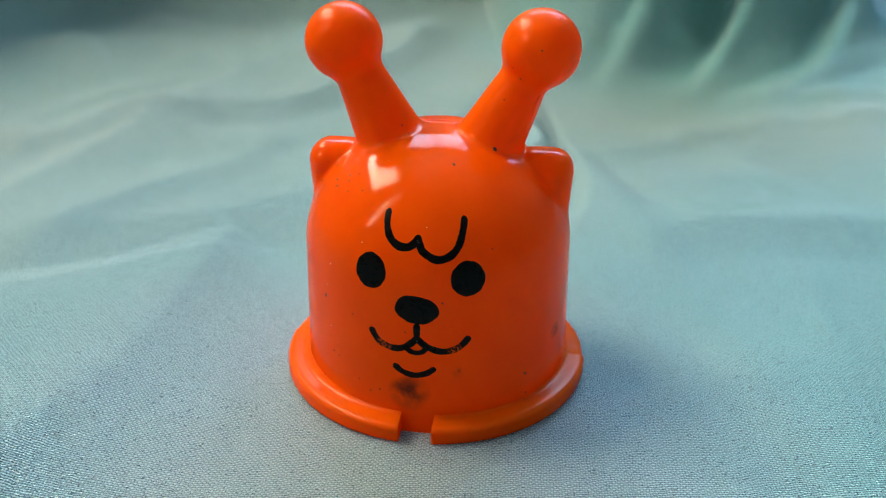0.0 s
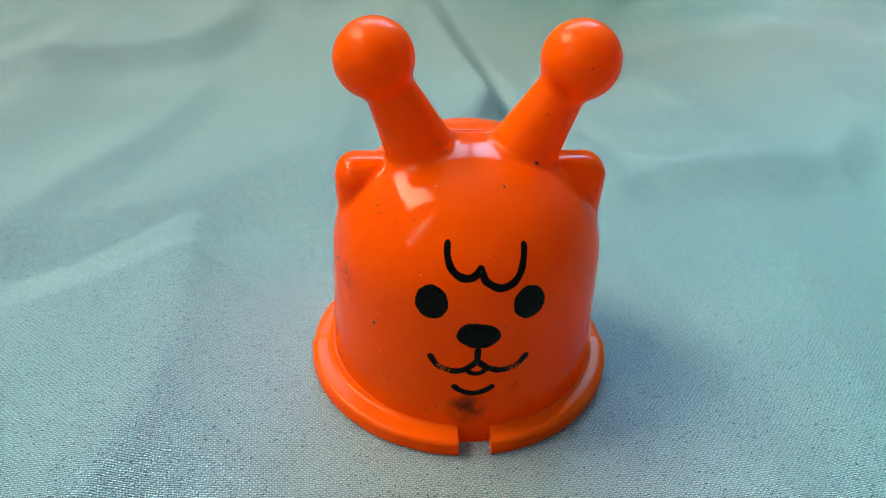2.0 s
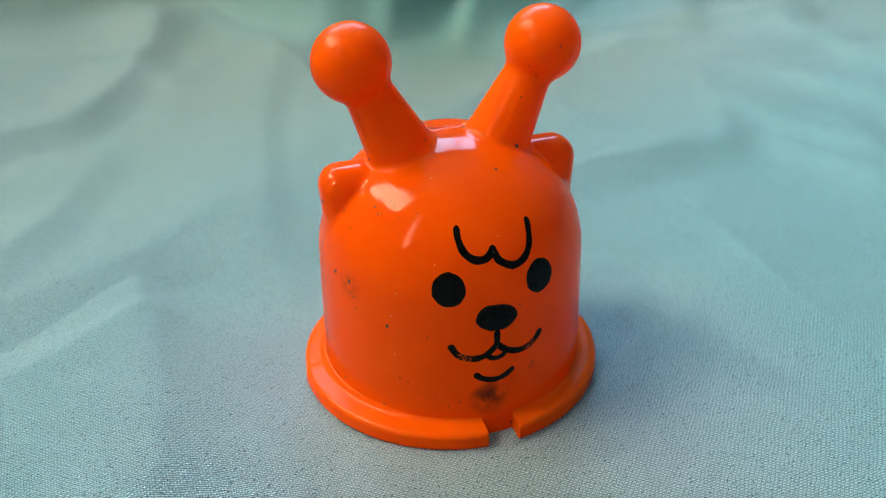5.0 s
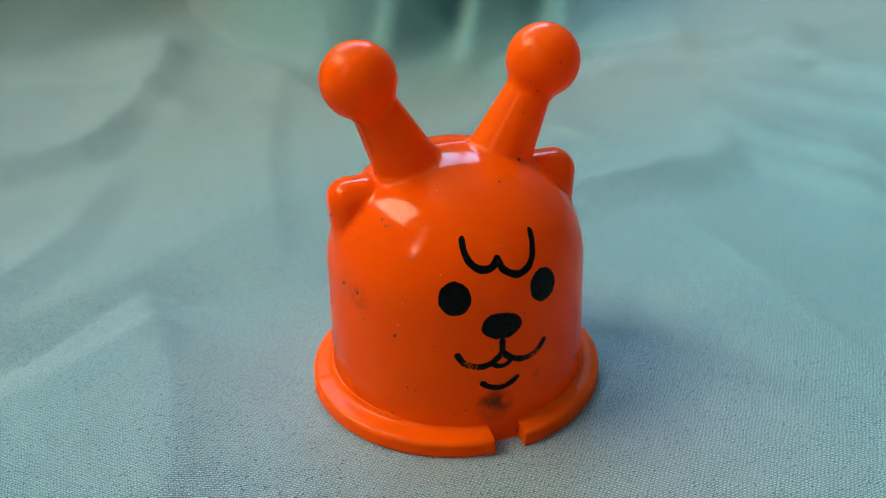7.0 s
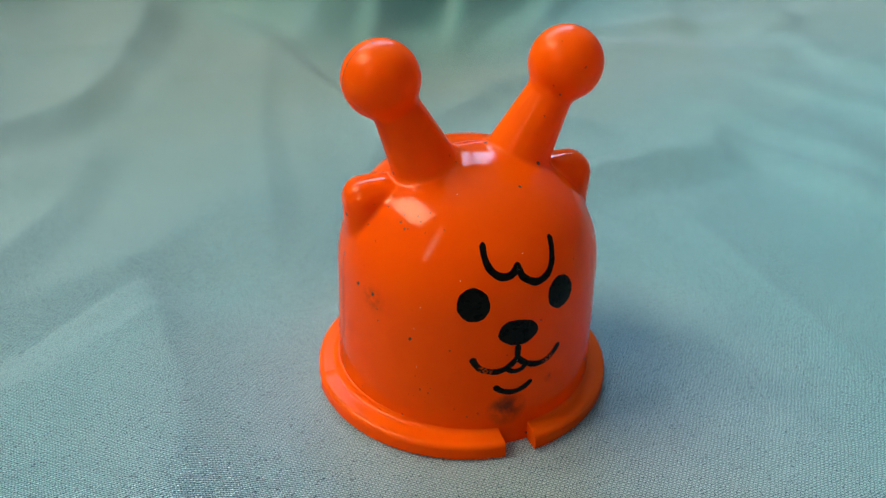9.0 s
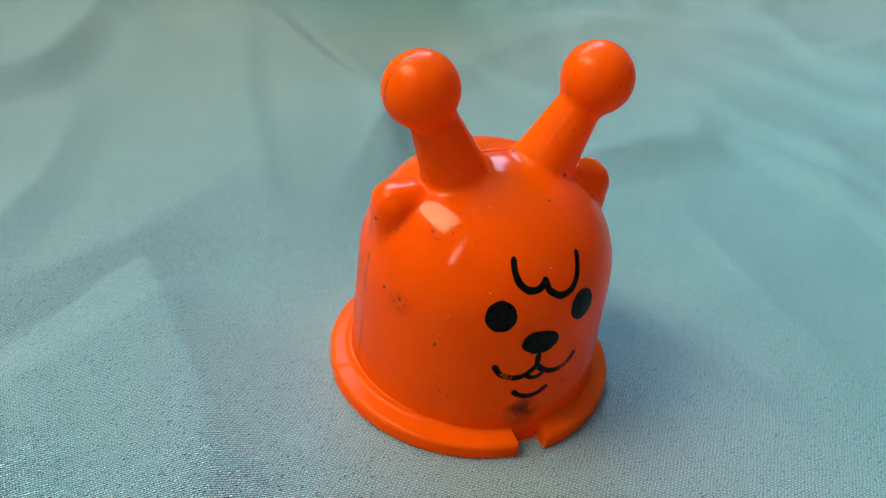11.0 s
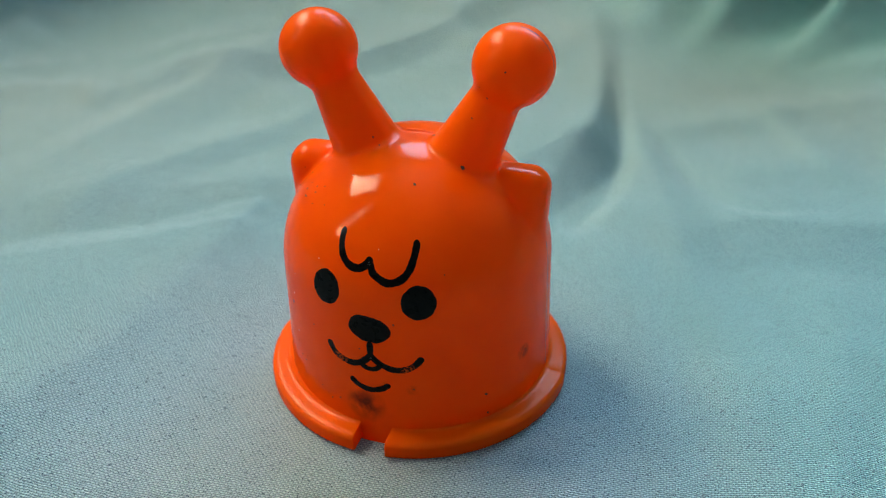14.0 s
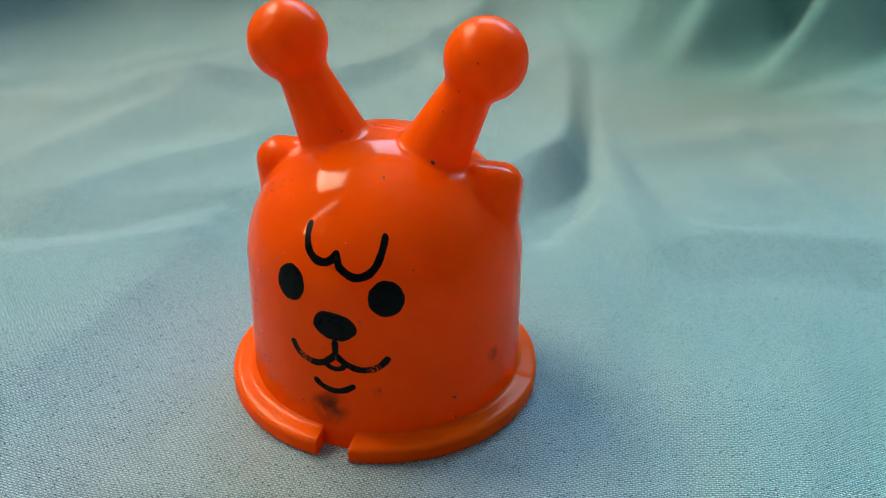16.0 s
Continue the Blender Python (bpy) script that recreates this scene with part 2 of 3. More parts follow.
structure("wall_north", [((X0, Y1, -0.02), (f["x0"], Y1 + 0.2, TOP)), ((f["x0"], Y1, -0.02), (f["x1"], Y1 + 0.2, f["z0"])),
                         ((f["x0"], Y1, f["z1"]), (f["x1"], Y1 + 0.2, TOP)), ((f["x1"], Y1, -0.02), (X1, Y1 + 0.2, TOP))],
          PLASTER, "grey plaster wall with a small window", "wall")
structure("wall_east", [((X1, Y0 - 0.2, -0.02), (X1 + 0.2, Y1 + 0.2, TOP))], PLASTER, "plain grey plaster wall", "wall")
structure("wall_south", [((X0, Y0 - 0.2, -0.02), (X1, Y0, TOP))], PLASTER, "plain grey plaster wall", "wall")


def window(name, lo, hi, axis, uprights, rails, label):
    """A painted wooden window: frame and glazing bars as parts; lo and hi are its corners, axis the way through the wall."""
    base = tagged(new(name), label, "window", kind="structure")
    side = 1 - axis
    thick = 0.02

    def bar(title, a, b):
        bm = bmesh.new()
        add_box(bm, a, b)
        bmesh.ops.bevel(bm, geom=bm.edges[:], offset=0.003, segments=1, affect="EDGES")
        part(title, bm, PAINT, base)

    stops = [lo[side] + thick, *uprights, hi[side] - thick]
    for k, c in enumerate(stops):
        a, b = list(lo), list(hi)
        a[side], b[side] = c - thick, c + thick
        bar("window_frame" if k in (0, len(stops) - 1) else "glazing_bar", a, b)
    heights = [lo[2] + thick, *rails, hi[2] - thick]
    for k, c in enumerate(heights):
        for left, right in zip(stops, stops[1:]):
            a, b = list(lo), list(hi)
            a[side], b[side], a[2], b[2] = left + thick, right - thick, c - thick, c + thick
            bar("window_frame" if k in (0, len(heights) - 1) else "glazing_bar", a, b)


window("window_1", (X0 - 0.06, w["y0"], w["z0"]), (X0 - 0.02, w["y1"], w["z1"]), 0, (0.70, 1.10), (1.42, 1.82), "painted wooden window with uneven panes")
window("window_2", (X0 - 0.06, s["y0"], s["z0"]), (X0 - 0.02, s["y1"], s["z1"]), 0, (), (0.85, 1.25, 1.6), "narrow painted window pane beside the large window")
window("window_3", (f["x0"], Y1 + 0.02, f["z0"]), (f["x1"], Y1 + 0.06, f["z1"]), 1, (-0.06, 0.47, 1.02), (), "wide far window with four panes")


# ---- the cloth ----
def along(x, y, pts):
    """For each place: the distance to a bent line (plus on its right side as it runs), and how far along it lies, 0 to 1."""
    best = np.full(x.shape, 1e9)
    signed, share = np.zeros(x.shape), np.zeros(x.shape)
    lengths = [math.dist(a, b) for a, b in zip(pts, pts[1:])]
    total, done = sum(lengths), 0.0
    for (ax, ay), (bx, by), length in zip(pts, pts[1:], lengths):
        dx, dy = (bx - ax) / length, (by - ay) / length
        h = np.clip((x - ax) * dx + (y - ay) * dy, 0, length)
        ex, ey = x - ax - h * dx, y - ay - h * dy
        dist = np.hypot(ex, ey)
        side = np.where((x - ax) * dy - (y - ay) * dx >= 0, 1.0, -1.0)
        closer = dist < best
        best = np.where(closer, dist, best)
        signed = np.where(closer, dist * side, signed)
        share = np.where(closer, (done + h) / total, share)
        done += length
    return signed, share


def fold(x, y, pts, height, left, right, soft=1.5, fade=0.25, power=1.7):
    """A fold with its crest on the line: it falls off over 'left' and 'right' millimetres, and fades at its ends."""
    d, s = along(x, y, pts)
    width = np.where(d > 0, right, left)
    body = np.clip(1 - (np.sqrt(d * d + soft * soft) - soft) / width, 0, 1) ** power
    ends = np.clip(s / fade, 0, 1) * np.clip((1 - s) / fade, 0, 1)
    return height * body * (ends * ends * (3 - 2 * ends))


def step(v, a, b):
    h = np.clip((v - a) / (b - a), 0, 1)
    return h * h * (3 - 2 * h)


def ripple(x, y, size, seed):
    """Soft irregular swells, a sum of waves in chance directions."""
    rng = np.random.RandomState(seed)
    out = np.zeros(x.shape)
    for _ in range(9):
        a, ph, k = rng.uniform(0, 2 * np.pi), rng.uniform(0, 2 * np.pi), rng.uniform(0.6, 1.6)
        out += np.sin((x * np.cos(a) + y * np.sin(a)) * 2 * np.pi * k / size + ph)
    return out / 4.0


def crease(x, y, pts, heights, left, right, soft=0.8, power=1.4):
    """A fold whose height and two widths change from point to point of its line."""
    d, s = along(x, y, pts)
    run = np.r_[0, np.cumsum([math.dist(p, q) for p, q in zip(pts, pts[1:])])]

    def at(v):
        return np.interp(s, run / run[-1], v) if isinstance(v, (list, tuple)) else v

    width = np.where(d > 0, at(right), at(left))
    return at(heights) * np.clip(1 - (np.sqrt(d * d + soft * soft) - soft) / width, 0, 1) ** power


def cloth_height(x, y):
    """Millimetres above the ground the toy stands on."""
    z = np.zeros(x.shape)
    far = np.hypot(x, y)
    # the raised flap beside the toy, with its crest towards the back and a spur towards the front
    crest, _ = along(x, y, [(-180, -40), (-110, 6), (-72, 22), (-57, 27), (-45, 35), (-39, 38), (-34, 35), (-28, 30), (-21, 22.5), (-12, 20), (0, 16)])
    spur, _ = along(x, y, [(-39, 60), (-38.6, 38), (-38.4, 28), (-39.2, 18), (-40.6, 5), (-43, -9), (-49, -22), (-62, -60), (-80, -110)])
    flap = np.where(spur > 0, 5.2 - 0.035 * np.clip(spur, 0, 60), 2.6 * np.exp(np.clip(spur, -60, 0) / 5) + 2.6 * np.clip(1 + spur / 21, 0, 1)) * step(y, -120, -40)
    flap = flap - 0.25 * np.exp(-(spur / 1.6) ** 2)
    z += flap * np.clip((crest + 2.5) / 11, 0, 1) ** 0.75 * step(-x, 14, 22)
    # behind the flap a narrow dip, then a slope up to a low crest
    z += crease(x, y, [(-110, 30), (-75, 36), (-56, 41), (-42.5, 45), (-38, 47), (-34, 50.5), (-26, 54), (-16, 57), (-6, 59), (6, 62)],
                [0, 3.0, 4.0, 4.4, 4.2, 4.2, 4.2, 3.8, 2.4, 0], 40, [13, 13, 13, 12, 12, 14, 20, 24, 22, 18], 1.2, 1.2)
    # the sheet behind the toy, with a steep face on its far side that leads into a valley
    z += crease(x, y, [(-20, 24), (-8, 38), (1, 49), (9, 58), (17, 66), (22.5, 72.5), (24, 88), (24.5, 108), (23.5, 140), (20, 190), (12, 240)],
                [0, 2.2, 3.8, 5.6, 7.2, 7.6, 5.6, 4.0, 3.2, 2.6, 0], [24, 40, 60, 75, 75, 75, 70, 60, 50, 40, 40], [10, 11, 12, 12, 10, 7, 5.5, 5.5, 6, 8, 10], 0.6, 1.0)
    z -= crease(x, y, [(16, 38), (21, 44), (26, 53), (28.6, 66), (29, 80), (28, 104), (27.5, 150)], [0, 2.2, 3.0, 3.0, 2.2, 1.2, 0], [11, 11, 10, 8, 5, 4, 4], [5, 5, 4, 3.5, 3.5, 4, 4], 0.8, 1.1)
    z += crease(x, y, [(-17.5, 29), (-14, 47), (-8, 71), (-1, 97), (7, 120), (20, 157), (30, 205)], [0, 1.0, 1.1, 1.1, 1.0, 0.8, 0], 16, 5, 0.9)
    # long folds over the sheet
    z += crease(x, y, [(-110, 96), (-79, 112), (-66, 119), (-54, 123), (-43, 127.5), (-36, 135), (-24, 155), (-15, 175), (-3, 206), (4, 250)],
                [0, 3.6, 4.2, 4.4, 4.4, 4.4, 4.2, 3.8, 3.0, 0], 42, 10, 0.8, 1.5)
    z += crease(x, y, [(-96, 30), (-90, 50), (-84.5, 70), (-79, 90), (-74, 115), (-67, 150), (-55, 192), (-50, 240)], [0, 2.2, 2.8, 3.0, 3.0, 3.0, 3.0, 0], 14, 20, 1.2, 1.5)
    z += crease(x, y, [(-78, 20), (-74, 29), (-68.5, 42), (-60, 56), (-50, 71), (-40, 96), (-35, 118)], [0, 1.5, 2.2, 2.4, 2.2, 1.9, 0], 20, 8, 0.9)
    z += crease(x, y, [(-122, 106), (-110, 97), (-100, 88), (-92, 97), (-85, 108), (-78, 124)], [0, 1.4, 1.9, 2.0, 1.7, 0], 16, 6)
    z += crease(x, y, [(-170, 88), (-150, 101), (-131, 113), (-118, 128)], [0, 1.8, 1.8, 0], 22, 8)
    z += crease(x, y, [(-112, 112), (-100, 128), (-89, 144), (-79, 159), (-70, 186)], [0, 1.5, 1.8, 1.8, 0], 20, 8)
    z += crease(x, y, [(-14, 160), (-7, 195), (-5, 225), (-6, 270)], [0, 4.0, 4.6, 0], 24, 15, 3.0)
    # the far wall of the valley, and the plateau beside it with its folded corner
    z += crease(x, y, [(31, 110), (32, 92), (33.5, 75), (37, 48), (40.5, 30), (43, 12), (46, -5), (47.5, -22), (49, -60)],
                [0, 1.0, 2.0, 2.3, 1.9, 1.3, 1.1, 1.0, 0], [5, 5.5, 5.5, 6, 7, 7.5, 8.5, 8.5, 9], 26, 0.5, 1.0)
    z += crease(x, y, [(36, 33), (40, 38), (46, 41), (53, 42.5), (65, 42), (78, 43), (88, 41.5), (97, 49), (105, 61)],
                [0, 1.8, 3.6, 4.6, 4.8, 4.4, 3.4, 2.0, 0.8], 60, [10, 11, 11, 11, 11, 11, 10, 9, 8], 0.4, 1.5)
    z += crease(x, y, [(98, 78), (105, 61), (117, 47), (117.5, 19), (121, -18)], [0, 1.0, 1.6, 1.4, 0], 26, 9, 0.8)
    z -= crease(x, y, [(36, 88), (38.5, 78), (41.5, 67), (45, 57), (49.5, 49.5), (54, 46.5), (63, 48), (73, 52)], [0, 0.5, 0.85, 1.0, 1.0, 0.9, 0.6, 0], 4.0, 3.0, 0.4, 1.2)
    z += crease(x, y, [(60, 116), (63.5, 106), (69, 90), (70, 74), (79, 51)], [0, 1.4, 1.7, 1.5, 0], 12, 5)
    z += crease(x, y, [(34, 84), (40, 88), (50, 93.5), (66, 103), (82, 109), (98, 112)], [0, 1.5, 1.9, 2.1, 1.8, 0], 16, 7)
    for line in ([(110, 72), (108, 54), (108.5, 34), (111, 10), (112, -20)], [(126, 90), (133, 52), (140, 24), (146, -10)], [(160, 105), (153, 60), (158, 36), (170, 0)],
                 [(100, 50), (100.5, 25), (100.5, -3), (98, -30)], [(84, 112), (112, 104), (144, 78), (184, 64)], [(80, 138), (108, 130), (154, 104), (204, 96)]):
        z += crease(x, y, line, [0, 2.8, 2.8, 0] if len(line) == 4 else [0, 2.2, 2.8, 2.4, 0], 16, 5.5)
    # pressed creases towards the front
    z -= crease(x, y, [(33, 50), (33.6, 40), (34.5, 30), (35.6, 18.5), (38, -1), (39.2, -18), (40.5, -40), (42, -80)], [0, 0.5, 0.7, 0.8, 0.85, 0.85, 0.8, 0], 14, 4, 0.15, 1.0)
    z += crease(x, y, [(47, -60), (54, -22), (57, -4), (60, 8), (62.5, 21), (65, 40)], [0, 2.4, 2.6, 2.4, 1.8, 0], 20, 23, 0.2, 1.1)
    z += crease(x, y, [(50, -45), (54, -22), (57, -4), (60, 8), (62.5, 21), (64, 34)], [0, 0.2, 0.25, 0.25, 0.2, 0], 1.2, 1.2, 0.1, 1.0)
    # where the cloth climbs at the back, in hanging pleats
    lean = x - (y - 152) * 0.75
    fold_out = 8.5 * np.sin((lean - 41) * 0.175 + 0.5 * np.sin((lean - 41) * 0.175)) * step(lean, 40, 58) * (1 - step(lean, 100, 140))
    climb = y - 155 + fold_out
    climb = 0.5 * (climb + np.sqrt(climb * climb + 150)) * step(x, 18, 42) * (1 - step(x, 118, 175)) * step(y, 118, 150)
    z += 0.10 * np.clip(x - 84, 0, 150)
    pleats = 1 + 0.12 * np.sin(x / 9.0 + 0.6) + 0.08 * np.sin(x / 4.6 + y / 60.0)
    z += np.minimum(0.038 * climb ** 2 * pleats, 150 + climb * 0.2)
    side = np.clip((-x - 158) * 0.88 + (y - 227) * 0.47, 0, None)
    z += np.minimum(0.05 * side ** 2, 150)
    back = np.clip(y - 300 + 50 * step(-x, -40, 40), 0, None)
    z += np.minimum(0.010 * back ** 2, 130)
    # small chance creases and soft swells
    rng = np.random.RandomState(11)
    for _ in range(40):
        r, a, turn = rng.uniform(75, 300), rng.uniform(-0.4, 3.5), rng.uniform(-0.8, 0.8)
        cx, cy, length = r * np.cos(a), r * np.sin(a), rng.uniform(14, 45)
        dx, dy = length * np.cos(a + turn), length * np.sin(a + turn)
        z += fold(x, y, [(cx - dx, cy - dy), (cx + 4 * turn, cy), (cx + dx, cy + dy)], rng.uniform(0.6, 2.0) * (0.6 + r / 250) * (0.35 + 0.65 * min(1, max(0, (r - 90) / 60))), rng.uniform(5, 16), rng.uniform(5, 16), 1.5, 0.45)
    # sharper wrinkles, steep on one side, over the back
    rng = np.random.RandomState(5)
    for _ in range(30):
        r, a, turn = rng.uniform(135, 300), rng.uniform(0.5, 3.2), rng.uniform(-0.5, 0.9)
        cx, cy, length = r * np.cos(a), r * np.sin(a), rng.uniform(18, 50)
        dx, dy = length * np.cos(a + turn), length * np.sin(a + turn)
        tall, steep, gentle = rng.uniform(1.1, 2.4) * (0.5 + r / 300), rng.uniform(4, 8), rng.uniform(16, 30)
        bend = rng.uniform(-6, 6)
        z += fold(x, y, [(cx - dx, cy - dy), (cx + bend, cy - bend), (cx + dx, cy + dy)], tall, gentle, steep, 0.7, 0.45, 1.3)
    z += ripple(x, y, 95, 3) * 0.9 * step(far, 45, 150) + ripple(x, y, 30, 5) * 0.20 * step(far, 26, 80)
    # flat where the toy weighs it down
    return z * step(far, 20.5, 30) - 0.05


def build_cloth():
    def ticks(lo, hi, count):
        q = np.linspace(-1, 1, count)
        q = np.sign(q) * (0.35 * np.abs(q) + 0.65 * np.abs(q) ** 2.6)
        return np.where(q < 0, -q * lo, q * hi)

    xs, ys = ticks(-520, 520, 620), ticks(-330, 640, 600)
    gx, gy = np.meshgrid(xs, ys)
    gz = cloth_height(gx, gy)
    verts = np.stack([gx, gy, gz], -1).reshape(-1, 3) * 0.001
    n = len(xs)
    i = np.arange((len(ys) - 1) * n).reshape(-1, n)[:, :-1].ravel()
    me = bpy.data.meshes.new("cloth")
    me.from_pydata(verts.tolist(), [], np.stack([i, i + 1, i + n + 1, i + n], -1).tolist())
    me.shade_smooth()
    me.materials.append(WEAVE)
    ob = new("cloth", me)
    thick = ob.modifiers.new("thickness", "SOLIDIFY")
    thick.thickness, thick.offset = 0.0004, -1
    return tagged(ob, "crumpled pale turquoise woven cloth with pressed creases", "cloth")


build_cloth()


# ---- the toy: one hollow moulding with ears, feelers and a printed face ----
def smin(a, b, k):
    h = np.clip(0.5 + 0.5 * (b - a) / k, 0, 1)
    return b * (1 - h) + a * h - k * h * (1 - h)


def sd_dome(x, y, z):
    """The hollow dome: a slightly tapered wall that closes in a full, rounded cap."""
    wall = 18.49 - 0.0246 * np.clip(z, 0, 19)
    up = np.clip(z - 19.0, 0, None) / 16.3
    return 17.3 * ((up ** 2.1 + (np.hypot(x - 0.23, y + 0.35) / wall) ** 2.1) ** (1 / 2.1) - 1)


def sd_stalk(x, y, z, a, b, ra, rb):
    """A tapered round stalk from a to b."""
    ax, ay, az = b[0] - a[0], b[1] - a[1], b[2] - a[2]
    h = np.clip(((x - a[0]) * ax + (y - a[1]) * ay + (z - a[2]) * az) / (ax * ax + ay * ay + az * az), 0, 1)
    return np.sqrt((x - a[0] - h * ax) ** 2 + (y - a[1] - h * ay) ** 2 + (z - a[2] - h * az) ** 2) - (ra + (rb - ra) * h)


def sd_box(x, y, z, c, half, r):
    qx, qy, qz = (np.abs(v - m) - h + r for v, m, h in zip((x, y, z), c, half))
    return np.sqrt(np.clip(qx, 0, None) ** 2 + np.clip(qy, 0, None) ** 2 + np.clip(qz, 0, None) ** 2) + np.minimum(np.maximum(np.maximum(qx, qy), qz), 0) - r

BALLS = ((-12.0, -0.3, 45.7), (12.95, -0.5, 45.65))
ROOTS = ((-6.05, -0.5, 33.2), (6.75, -0.4, 33.2))


def solids(x, y, z):
    """The distances to the dome, the two stalks, the two balls, the two ears, in millimetres."""
    out = [sd_dome(x, y, z)]
    for root, ball in zip(ROOTS, BALLS):
        out.append(sd_stalk(x, y, z, root, ball, 4.5, 2.45))
    for cx, cy, cz in BALLS:
        out.append(np.sqrt((x - cx) ** 2 + (y - cy) ** 2 + (z - cz) ** 2) - 4.92)
    for side in (-1, 1):
        out.append(sd_box(x - 0.06 * side * (z - 30), y, z, (side * 13.5 + 0.4, -0.1, 23.9), (4.15, 3.4, 8.8), 3.0))
    return out


def sd_toy(x, y, z):
    dome, stalk_a, stalk_b, ball_a, ball_b, ear_a, ear_b = solids(x, y, z)
    # the back half of the mould stands a hair proud along the parting line
    dome = dome - (0.06 + 0.22 * np.clip((z - 29) / 4, 0, 1)) * np.clip((y - 0.8) / 0.35, 0, 1) ** 2 * (3 - 2 * np.clip((y - 0.8) / 0.35, 0, 1))
    d = smin(smin(dome, ear_a, 0.6), ear_b, 0.6)
    feelers = np.minimum(smin(stalk_a, ball_a, 1.0), smin(stalk_b, ball_b, 1.0))
    return smin(d, feelers, 0.8)


def slope(fn, p, h=0.02):
    g = np.stack([fn(*(p + h * e).T) - fn(*(p - h * e).T) for e in np.eye(3)], -1)
    return g / np.maximum(np.linalg.norm(g, axis=1, keepdims=True), 1e-9)


def skin(fn, lo, hi, cell):
    """The surface of a solid, as points, unit normals and quads."""
    axes = [np.arange(a, b + cell, cell) for a, b in zip(lo, hi)]
    inside = fn(*np.meshgrid(*axes, indexing="ij")) < 0
    count = tuple(k - 1 for k in inside.shape)
    total = np.zeros(count, int)
    for dx in (0, 1):
        for dy in (0, 1):
            for dz in (0, 1):
                total += inside[dx:dx + count[0], dy:dy + count[1], dz:dz + count[2]]
    cells = (total > 0) & (total < 8)
    index = np.full(count, -1)
    index[cells] = np.arange(cells.sum())
    p = (np.argwhere(cells) + 0.5) * cell + np.array(lo)
    for _ in range(5):
        p = p - 0.8 * slope(fn, p) * fn(*p.T)[:, None]
    quads = []
    for axis in range(3):
        a = np.moveaxis(inside, axis, 0)
        idx = np.moveaxis(index, axis, 0)
        change = a[:-1, 1:-1, 1:-1] != a[1:, 1:-1, 1:-1]
        i, j, k = np.nonzero(change)
        q = np.stack([idx[i, j, k], idx[i, j + 1, k], idx[i, j + 1, k + 1], idx[i, j, k + 1]], -1)
        flip = ~a[i, j + 1, k + 1] if axis != 1 else a[i, j + 1, k + 1]
        quads.append(np.where(flip[:, None], q[:, ::-1], q))
    quads = np.concatenate(quads)
    return p, slope(fn, p), quads[(quads >= 0).all(1)]


def mesh_part(name, points, normals, quads, material, parent, label=""):
    used, quads = np.unique(quads, return_inverse=True)
    quads = quads.reshape(-1, 4)
    me = bpy.data.meshes.new(name)
    me.from_pydata((points[used] * 0.001).tolist(), [], quads.tolist())
    me.shade_smooth()
    me.normals_split_custom_set_from_vertices(normals[used].tolist())
    me.materials.append(material)
    ob = new(name, me)
    ob.parent = parent
    return tagged(ob, label)


toy = tagged(new("toy_figure"), "glossy orange plastic toy with two ball-tipped feelers and printed face", "toy")
toy.matrix_world = pose(0, 0, 0, 0, 0, -8.0)

points, normals, quads = skin(sd_toy, (-19.5, -19.5, -0.45), (19.5, 19.5, 52.0), 0.34)
middle = points[quads].mean(1)
nearest = np.argmin(np.stack(solids(*middle.T)), 0)
body = mesh_part("body", points, normals, quads[nearest == 0], ORANGE, toy, "glossy orange dome with small dirt specks")
for k in (1, 2):
    feeler = mesh_part("feeler", points, normals, quads[nearest == k], SATIN, toy, "tapered orange plastic stalk")
    mesh_part("ball_tip", points, normals, quads[nearest == k + 2], SATIN, feeler, "round orange plastic ball")
for k in (5, 6):
    mesh_part("ear", points, normals, quads[nearest == k], ORANGE, toy, "small rounded orange ear")


def build_rim():
    """The flange round the foot, with a slot at the front; its back half was moulded a little smaller."""
    profile = [(17.6, 0.05), (21.0, 0.0), (21.35, 0.12), (21.5, 0.42), (21.5, 1.7), (21.42, 2.02), (21.2, 2.28), (20.85, 2.42),
               (20.3, 2.5), (19.55, 2.53), (19.15, 2.6), (18.82, 2.77), (18.6, 3.05), (18.47, 3.45), (17.6, 3.5)]
    half = 2.1
    angles = [8] + list(np.arange(11, 88, 2.0)) + [88.2, 88.7, 92] + list(np.arange(95, 268, 2.0)) + [269.0, 269.5] + list(np.arange(272, 350, 2.0)) + [352]
    bm = bmesh.new()
    columns = []
    for n in range(-1, len(angles) + 1):
        column = []
        for r, z in profile:
            if n == -1:
                a = math.asin((half + 0.35) / r)
            elif n == len(angles):
                a = 2 * math.pi - math.asin((half - 0.35) / r)
            else:
                a = radians(angles[n])
                if 88.4 < angles[n] < 269.2:
                    r, z = r - 0.22 * (r > 19), z * 0.95
            column.append(bm.verts.new((math.sin(a) * r * 0.001, -math.cos(a) * r * 0.001, z * 0.001)))
        columns.append(column)
    for a, b in zip(columns, columns[1:]):
        for k in range(len(profile)):
            m = (k + 1) % len(profile)
            bm.faces.new((a[k], b[k], b[m], a[m]))
    bm.faces.new(columns[0])
    bm.faces.new(columns[-1][::-1])
    bmesh.ops.recalc_face_normals(bm, faces=bm.faces[:])
    for face in bm.faces:
        face.smooth = len(face.verts) == 4
    ob = part("base_rim", bm, RIM, toy, "orange flange with a slot cut at the front")
    worn = ob.modifiers.new("worn_edge", "BEVEL")
    worn.limit_method, worn.angle_limit, worn.width, worn.segments = "ANGLE", radians(50), 0.00022, 2
    ob.modifiers.new("even_normals", "WEIGHTED_NORMAL")
    return ob


build_rim()


